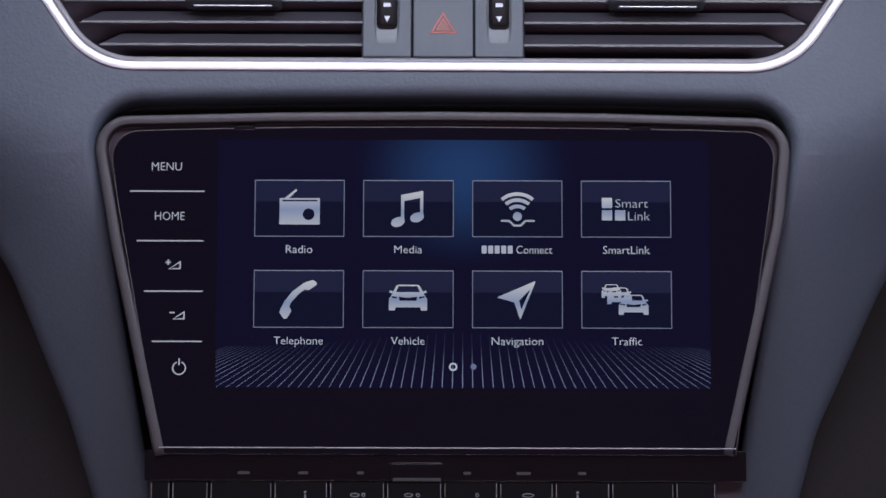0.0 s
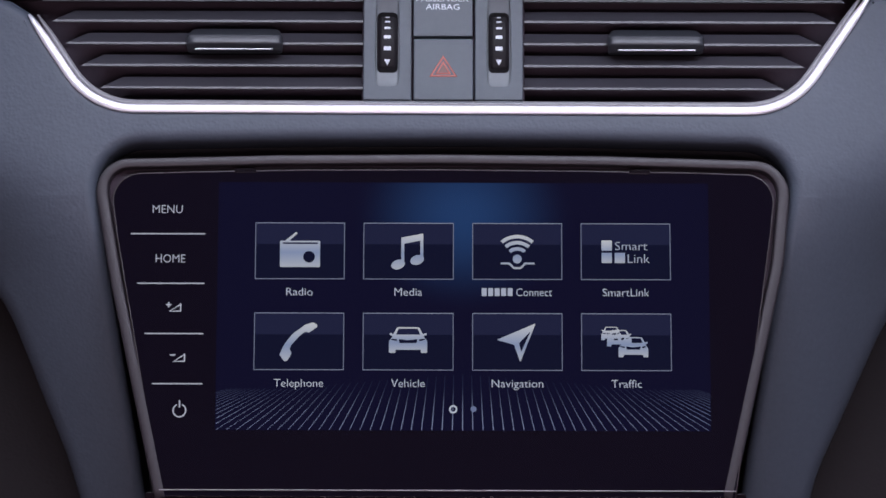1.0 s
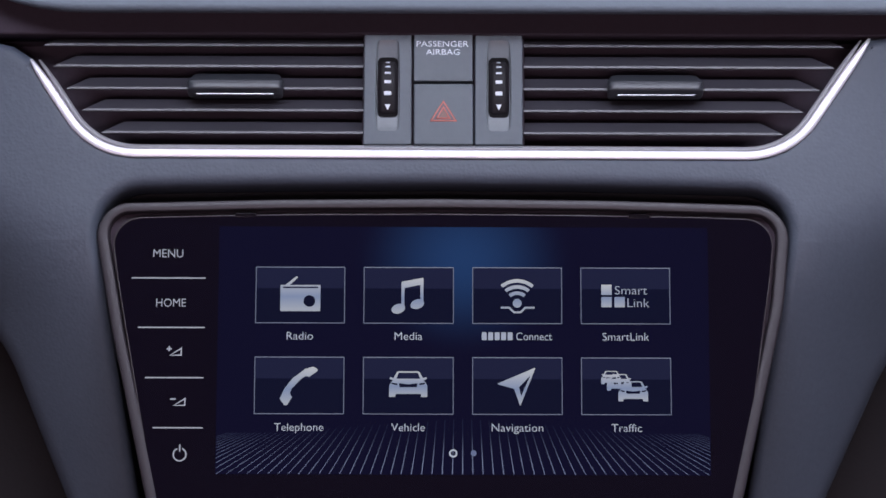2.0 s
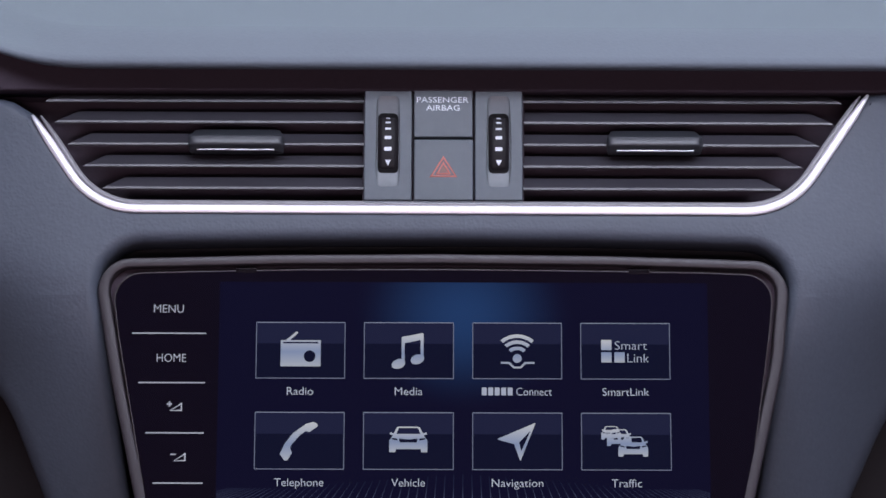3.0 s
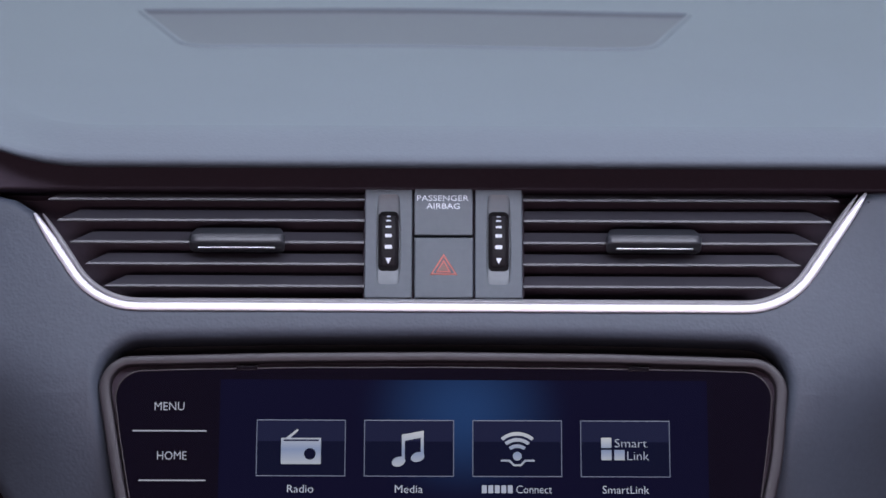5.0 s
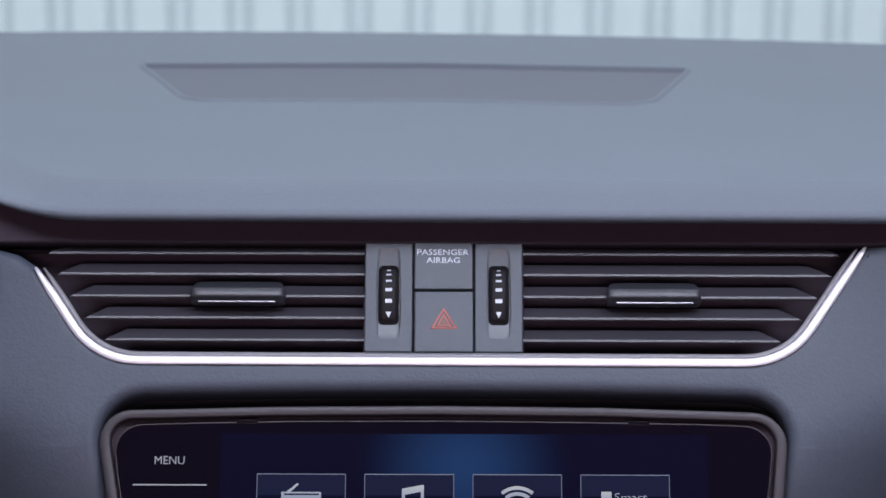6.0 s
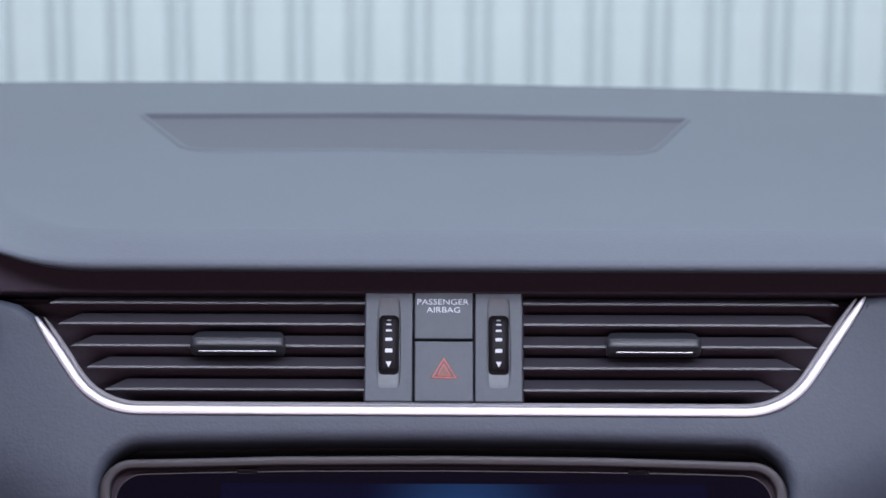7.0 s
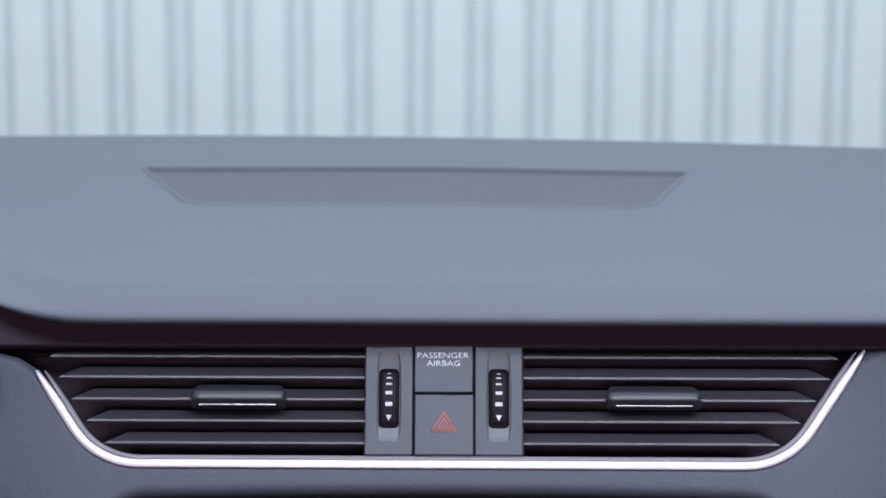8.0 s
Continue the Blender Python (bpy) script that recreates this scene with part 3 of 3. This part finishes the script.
# ---- display unit ----
unit = thing("infotainment_display", "black glass touch display showing a blue home menu", "car display")
glass_outline = fillet([(-116.9, -80, 1), (124.4, -80, 1), (141.0, 32, 60), (143.6, 57.4, 12), (110, 58.5, 0), (60, 59.2, 0), (1.5, 59.6, 0), (-60, 59.3, 0), (-105, 58.4, 0), (-141.4, 57.3, 12), (-137.6, 31, 60)], 10)
part("glass", slab(glass_outline, -6, 0.0, 0.2), GLASS, unit, "black gloss glass")
bezel_path = open_path([(-119.6, -81.0, 0), (-139.9, 9.5, 100), (-150.0, 64.0, 19), (-116, 64.8, 0), (-70, 66.0, 0), (0, 66.6, 0), (70, 66.0, 0), (118, 64.7, 0), (151.2, 63.6, 19), (146.8, 20.0, 100), (123.8, -80.4, 0)], 14)
seam_path = open_path([(-116.9, -80.0, 0), (-137.6, 31, 60), (-141.4, 57.3, 12), (-105, 58.4, 0), (-60, 59.3, 0), (1.5, 59.6, 0), (60, 59.2, 0), (110, 58.5, 0), (143.6, 57.4, 12), (141.0, 32, 60), (124.4, -80, 0)], 14)
part("bezel", sweep(bezel_path, [(0, -75), (0, -1.5), (-0.2, -0.5), (-0.6, -0.1), (-1.2, 0.1), (-4.4, 0.3), (-5.0, -0.1), (-5.3, -2.0), (-5.3, -12)], squeeze=0.2), BEZEL, unit, "gunmetal satin frame")
part("inner_seam", sweep(seam_path, [(0.35, -8), (0.35, -0.1), (0.2, 0.1), (-0.2, 0.1), (-0.35, -0.1), (-0.35, -8)]), SEAM, unit, "thin brownish seam")
part("groove", slab([(-118, -80.5, 0), (124, -80.5, 0), (145, 20, 60), (149.5, 63.5, 19), (0, 65.5, 0), (-148.5, 63.5, 19), (-138.5, 9.5, 60)], -12, -5, 0), DARK, unit, "black groove between glass and frame")
# Added black plate paints the shade in the gap above the frame.
part("gap_floor", slab(box(-150, 152, 50, 78, 14), -26, -16, 0), RUBBER, unit, "black floor added for the shade in the gap over the frame")
for u in (-83.4, 85.4):
    part("seam_notch", slab(box(u - 4.5, u + 4.5, 58.2, 59.9, 0.3), -3, 0.25, 0.1), GLOSS, unit, "black notch in the seam")
part("bottom_line", slab(box(-117.6, 124.6, -77.4, -76.9, 0.2), -1, 0.4, 0.15), EDGE, unit, "thin chrome line")

screen = part("screen", slab(box(-94.6, 114.6, -52.0, 54.0, 0.3), -0.5, 0.10), SCREEN, unit, "lit blue picture")
rays = []
for i in range(-24, 25):
    foot = 9.8 + i * 4.33
    o = (foot - 9.8) / 0.2378
    lean = o * (0.0012 + 0.0000056 * abs(o))
    top = -28.5 - 6.0 * abs(foot - 9.8) / 104
    height = top + 51.8
    u1 = foot - lean * height
    lo, hi = -94.3, 114.3
    if not lo <= foot <= hi:
        continue
    half = 0.17 * math.sqrt(1 + lean * lean) * (1 - 0.6 * abs(foot - 9.8) / 104)
    rays.append(slab([(foot - half, -51.8, 0), (foot + half, -51.8, 0), (u1 + half, top, 0), (u1 - half, top, 0)], 0.1, 0.16))
for side in (-1, 1):
    for i in range(1, 12):
        edge = -94.3 if side < 0 else 114.3
        foot = 9.8 + side * (24 + i) * 4.33
        o = (foot - 9.8) / 0.2378
        lean = abs(o) * (0.0012 + 0.0000056 * abs(o))
        w0 = -51.8 + (abs(foot - edge)) / lean
        if w0 > -35.5:
            continue
        top = -34.5
        u1 = edge - side * lean * (top - w0)
        half = 0.14 * math.sqrt(1 + lean * lean)
        rays.append(slab([(edge, w0 - 0.1, 0), (edge, w0 + 0.1, 0), (u1, top + 0.1, 0), (u1, top - 0.1, 0)], 0.1, 0.16))
for ray in rays:
    part("ray", ray, RAYS, screen)
part("page_ring", arc_band(5.8, -43.0, 1.05, 1.75, 0, 359.9, 0.2, 0.3, 28), TEXT, screen, "lit ring")
part("page_dot", disc(14.4, -42.9, 1.25, 0.2, 0.3), glow("lit_dim_dot", (0.14, 0.17, 0.30), 0.9), screen, "dim lit dot")


def car_front(u, w, s, n=0.45):
    """The front view of a car as a symbol, s millimetres wide."""
    h = s / 16.0
    body = [(u - 8 * h, w - 5.5 * h, 0.2), (u - 5.4 * h, w - 5.5 * h, 0.2), (u - 5.2 * h, w - 4.2 * h, 0.2), (u + 5.2 * h, w - 4.2 * h, 0.2), (u + 5.4 * h, w - 5.5 * h, 0.2), (u + 8 * h, w - 5.5 * h, 0.2),
            (u + 8 * h, w - 0.6 * h, 0.8 * h), (u + 6.4 * h, w + 1.6 * h, 0.2), (u + 7.8 * h, w + 2.0 * h, 0.2), (u + 7.6 * h, w + 3.0 * h, 0.2), (u + 6.2 * h, w + 2.4 * h, 0.2),
            (u + 4.6 * h, w + 5.3 * h, 1.2 * h), (u - 4.6 * h, w + 5.3 * h, 1.2 * h), (u - 6.2 * h, w + 2.4 * h, 0.2), (u - 7.6 * h, w + 3.0 * h, 0.2), (u - 7.8 * h, w + 2.0 * h, 0.2), (u - 6.4 * h, w + 1.6 * h, 0.2), (u - 8 * h, w - 0.6 * h, 0.8 * h)]
    pane = fillet([(u - 5.0 * h, w + 2.2 * h, 0.1), (u + 5.0 * h, w + 2.2 * h, 0.1), (u + 4.0 * h, w + 4.7 * h, 0.4), (u - 4.0 * h, w + 4.7 * h, 0.4)], 3)
    grille = fillet([(u - 3.6 * h, w - 1.4 * h, 0.3), (u + 3.6 * h, w - 1.4 * h, 0.3), (u + 3.9 * h, w + 0.3 * h, 0.1), (u, w - 0.2 * h, 0.1), (u - 3.9 * h, w + 0.3 * h, 0.1)], 3)
    lamps = [fillet([(u + k * 4.6 * h, w - 0.6 * h, 0.1), (u + k * 7.0 * h, w - 0.1 * h, 0.1), (u + k * 7.0 * h, w + 0.5 * h, 0.1), (u + k * 4.6 * h, w + 0.2 * h, 0.1)], 2) for k in (-1, 1)]
    return slab(fillet(body, 3), n - 0.15, n, 0, holes=[pane, grille, *lamps])


def icon_radio(u, w):
    hole = [Vector((u + 3.9 + 2.5 * math.cos(a * 0.2618), w - 2.0 + 2.5 * math.sin(a * 0.2618))) * MM for a in range(24)]
    slot = fillet(box(u - 7.4, u + 7.6, w + 3.5, w + 4.2, 0.1), 2)
    body = slab(fillet(box(u - 8.5, u + 8.6, w - 6.4, w + 4.9, 0.3), 3), 0.3, 0.45, 0, holes=[hole, slot])
    rod = slab([(u - 6.5, w + 4.8, 0.1), (u - 4.6, w + 4.8, 0.1), (u - 1.0, w + 8.2, 0.2), (u - 1.7, w + 8.7, 0.2)], 0.3, 0.45)
    return [body, rod]


def icon_note(u, w):
    beam = slab([(u - 3.1, w + 3.3, 0.2), (u + 6.3, w + 5.2, 0.2), (u + 6.3, w + 8.0, 0.4), (u - 3.1, w + 6.2, 0.4)], 0.3, 0.45)
    stems = [slab(box(u + a, u + a + 1.3, w - b, w + 5.5, 0.1), 0.3, 0.44) for a, b in ((-3.1, 5.0), (5.0, 3.0))]
    heads = [slab([Vector((u + a + 2.9 * math.cos(t * 0.2618), w - b + 2.1 * math.sin(t * 0.2618) + 0.5 * math.cos(t * 0.2618))) * MM for t in range(24)], 0.3, 0.43) for a, b in ((-4.4, 5.4), (3.7, 3.4))]
    return [beam, *stems, *heads]


def icon_waves(u, w):
    arcs = [arc_band(u, w - 4.1, r, r + 1.5, 50, 130, 0.3, 0.45) for r in (4.2, 6.9, 9.5)]
    road = slab([(u - 7.0, w - 5.8, 0.1), (u - 3.6, w - 5.8, 0.4), (u - 1.6, w - 7.8, 0.4), (u + 1.6, w - 7.8, 0.4), (u + 3.6, w - 5.8, 0.4), (u + 7.4, w - 5.8, 0.1),
                 (u + 7.4, w - 5.0, 0.1), (u + 3.2, w - 5.0, 0.4), (u + 1.3, w - 7.0, 0.4), (u - 1.3, w - 7.0, 0.4), (u - 3.2, w - 5.0, 0.4), (u - 7.0, w - 5.0, 0.1)], 0.3, 0.45)
    return [*arcs, road, disc(u, w - 3.5, 1.9, 0.3, 0.45)]


def icon_squares(u, w):
    squares = [slab(box(u + a, u + a + 4.4, w + b, w + b + 4.4, 0.2), 0.3, 0.45) for a, b in ((-11.3, 0.4), (-11.3, -4.9), (-5.7, -4.9))]
    words = [lettering("Smart", (u + 1.4, w + 2.5), 3.7, 13.8, 0.28, 0.1, -0.010), lettering("Link", (u + 4.5, w - 2.9), 3.9, 9.3, 0.28, 0.1, -0.010)]
    return squares, words


def icon_phone(u, w):
    return [slab([(u - 8.2, w - 5.8, 0.6), (u - 6.2, w - 8.6, 0.8), (u - 4.9, w - 8.4, 0.5), (u - 3.0, w - 5.2, 0.8), (u - 3.9, w - 3.2, 0.8), (u - 3.2, w - 1.6, 1.0), (u + 0.4, w + 2.4, 3), (u + 2.7, w + 4.0, 1), (u + 4.2, w + 3.6, 0.5),
                   (u + 7.7, w + 6.0, 0.8), (u + 7.6, w + 7.0, 0.5), (u + 6.0, w + 8.0, 0.8), (u + 2.6, w + 7.0, 3), (u - 2.8, w + 3.0, 6), (u - 6.2, w - 1.4, 6)], 0.3, 0.45)]


def icon_arrow(u, w):
    inner = fillet([(u + 5.6, w + 4.6, 0.1), (u + 1.6, w - 4.2, 0.1), (u + 0.7, w - 0.5, 0.1)], 2)
    return [slab(fillet([(u - 8.8, w + 0.9, 0.2), (u - 1.4, w - 1.2, 0.4), (u + 1.2, w - 8.6, 0.2), (u + 7.8, w + 8.0, 0.2)], 3), 0.3, 0.45, 0, holes=[inner])]


def tile(u0, u1, w0, w1, name, caption, made, label_w, width, extra=()):
    t = part("menu_tile", slab(box(u0, u1, w0, w1, 0.2), 0.0, 0.18), TILE_LOW, screen, "dark blue menu field with the " + name + " symbol")
    part("sheen", slab(box(u0 + 0.3, u1 - 0.3, w0 + (w1 - w0) * 0.62, w1 - 0.3, 0.1), 0.1, 0.22), TILE_HIGH, t)
    part("outline", outline_band(box(u0, u1, w0, w1, 0.2), 0.36, 0.1, 0.3), FRAME_LINE, t)
    part("symbol", merge(made), ICON, t)
    for item in extra:
        part("symbol_lettering", item, SYMBOL_TEXT, t, "thin dim lit lettering")
    c = (u0 + u1) / 2
    if caption:
        part("caption", lettering(caption, (c + 0.0, label_w), 3.4, width, 0.25), TEXT, t)
    return t


COLS = [(-78.7, -40.5), (-32.6, 5.9), (13.8, 52.1), (60.0, 98.3)]
UPPER, LOWER = (12.2, 36.6), (-26.6, -2.1)
row = [(a + b) / 2 for a, b in COLS]
tile(*COLS[0], *UPPER, "radio", "Radio", icon_radio(row[0] + 0.0, 24.4 - 0.6), 6.9, 11.2)
tile(*COLS[1], *UPPER, "music note", "Media", icon_note(row[1], 24.0), 6.9, 11.8)
link = tile(*COLS[2], *UPPER, "radio wave", "", icon_waves(row[2], 24.6), 6.9, 0)
for i in range(5):
    part("caption_bar", slab(box(17.8 + i * 2.76, 19.9 + i * 2.76, 5.2, 8.6, 0.3), 0.25, 0.35), SYMBOL_TEXT, link, "lit plain bar")
part("caption", lettering("Connect", (40.1, 6.9), 3.4, 15.2, 0.25), TEXT, link)
squares, words = icon_squares(row[3] + 1.0, 24.4)
tile(*COLS[3], *UPPER, "three squares", "SmartLink", squares, 6.9, 19.8, words)
tile(*COLS[0], *LOWER, "telephone", "Telephone", icon_phone(row[0], -14.3), -32.0, 20.8)
tile(*COLS[1], *LOWER, "car", "Vehicle", [car_front(row[1], -13.6, 16.2)], -32.0, 14.2)
tile(*COLS[2], *LOWER, "arrow", "Navigation", icon_arrow(row[2], -14.4), -32.0, 21.8)
traffic = [car_front(row[3] - 6.4, -10.6, 8.4, 0.40), car_front(row[3] - 3.0, -12.6, 10.4, 0.46), car_front(row[3] + 2.9, -16.4, 12.6, 0.52)]
tile(*COLS[3], *LOWER, "queue of cars", "Traffic", traffic, -32.0, 12.8)

# touch keys beside the picture
part("key_lettering", lettering("MENU", (-116.3, 42.3), 3.6, 12.8, 0.05), KEY_GLOW, unit, "lit capitals")
part("key_lettering", lettering("HOME", (-114.7, 21.0), 3.6, 12.6, 0.05), KEY_GLOW, unit, "lit capitals")
for a, b, w in ((-131.8, -100.1, 31.6), (-128.6, -100.1, 10.3), (-125.0, -100.2, -11.2), (-121.4, -100.2, -32.5)):
    part("key_line", slab(box(a, b, w - 0.26, w + 0.26, 0.1), 0.0, 0.14), KEY_GLOW, unit, "lit dividing line")
for u, w, plus in ((-113.0, -0.1, True), (-111.0, -21.5, False)):
    wedge = [outline_band([(u - 2.0, w - 1.7, 0), (u + 3.3, w - 1.7, 0), (u + 3.3, w + 1.9, 0)], 0.55, 0.0, 0.14), slab(box(u - 3.2, u - 0.9, w + 0.9, w + 1.5), 0.0, 0.14)]
    if plus:
        wedge.append(slab(box(u - 2.35, u - 1.75, w + 0.1, w + 2.4), 0.0, 0.13))
    part("volume_symbol", merge(wedge), KEY_GLOW, unit, "lit volume wedge")
part("power_symbol", merge([arc_band(-109.7, -43.8, 2.4, 2.95, 112, 428, 0.0, 0.14, 30), slab(box(-110.0, -109.4, -42.6, -39.6), 0.0, 0.14)]), KEY_GLOW, unit, "lit power symbol")

# ---- climate controls under the display ----
climate = thing("climate_panel", "black gloss climate control panel with a row of keys", "climate controls")
part("face", slab(box(-123.5, 129, -91.0, -78.2, 0.8), -60, -1.0, 0.2), GLOSS, climate, "black gloss face")
part("tray", slab(box(-122, 128, -135, -90, 2), -70, -8.0, 0), DARK, climate, "black gap behind the keys")
EDGES = [-121.5, -112.4, -96.4, -69.6, -46.3, -22.4, 1.6, 25.0, 48.3, 72.0, 98.9, 116.5]
for a, b in zip(EDGES, EDGES[1:]):
    key = part("key", slab(box(a + 0.35, b - 0.35, -116, -91.4, 0.6), -12, -1.2, 0.04), KEYCAP, climate)
    for e in (a + 0.75, b - 1.05):
        part("key_edge", slab(box(e, e + 0.3, -115, -92.0, 0.1), -3, -1.0, 0.1), EDGE, key, "thin silver edge")
window = part("small_display", slab(box(-20.6, 1.9, -91.0, -83.6, 0.4), -2, -0.5, 0.3), GLOSS, climate, "small dark readout")
part("readout_bar", slab(box(-19.5, 0.8, -91.0, -89.6, 0.3), -0.6, -0.3), GREY_PRINT, window)
part("readout_edge", slab(box(-19.5, 0.8, -83.4, -83.15, 0.1), -0.6, -0.3), SEAM, window)
for u, wd in ((-82, 5.0), (-57, 4.0), (-33, 3.0), (11.8, 3.0), (35.5, 6.0), (60, 3.4)):
    part("dim_mark", slab(box(u - wd / 2, u + wd / 2, -88.2, -87.0, 0.3), -1.0, -0.9), GREY_PRINT, climate)
for u, wide in ((-35.3, 2.0), (-31.7, 0.8), (-12.8, 1.9), (-8.8, 0.8), (16.0, 0.8), (37.3, 2.6)):
    oval = [Vector((u + wide * math.cos(a * 0.2618), -96.8 + 0.9 * math.sin(a * 0.2618))) * MM for a in range(24)]
    part("key_symbol", outline_band(oval, 0.4, -1.3, -1.1), SCOOP, climate, "small printed symbol")
for u in (-56.1, 58.1):
    part("key_symbol", merge([disc(u, -95.6, 0.55, -1.3, -1.1, count=16), slab(box(u - 0.4, u + 0.4, -99.5, -96.5, 0.2), -1.3, -1.1)]), SCOOP, climate, "small printed symbol")

# ---- boards of the studio wall ----
PERIOD = 0.1275


def board(lo, hi):
    """An upright board with softly rounded long edges."""
    e = 0.0105
    half = [(0.0, 5.054), (0.15, 5.0525), (0.35, 5.0485), (0.6, 5.0440), (0.82, 5.0415), (1.0, 5.0410)]
    line = [(lo + e * d, y) for d, y in half] + [(lo + e * 1.15, 5.0410), (hi - e * 1.15, 5.0410)] + [(hi - e * d, y) for d, y in reversed(half)]
    verts = [(x, y, z) for x, y in line for z in (0.0, 3.9)]
    faces = [(2 * i, 2 * i + 2, 2 * i + 3, 2 * i + 1) for i in range(len(line) - 1)]
    mesh = bpy.data.meshes.new("board")
    mesh.from_pydata(verts, [], faces)
    mesh.polygons.foreach_set("use_smooth", [True] * len(mesh.polygons))
    mesh.materials.append(WALL)
    ob = new("board", mesh)
    ob.parent = front_wall
    return ob


for i in range(-16, 17):
    a = -0.1957 + PERIOD * i
    board(a + 0.006, a + 0.033)
    board(a + 0.043, a + PERIOD - 0.006)
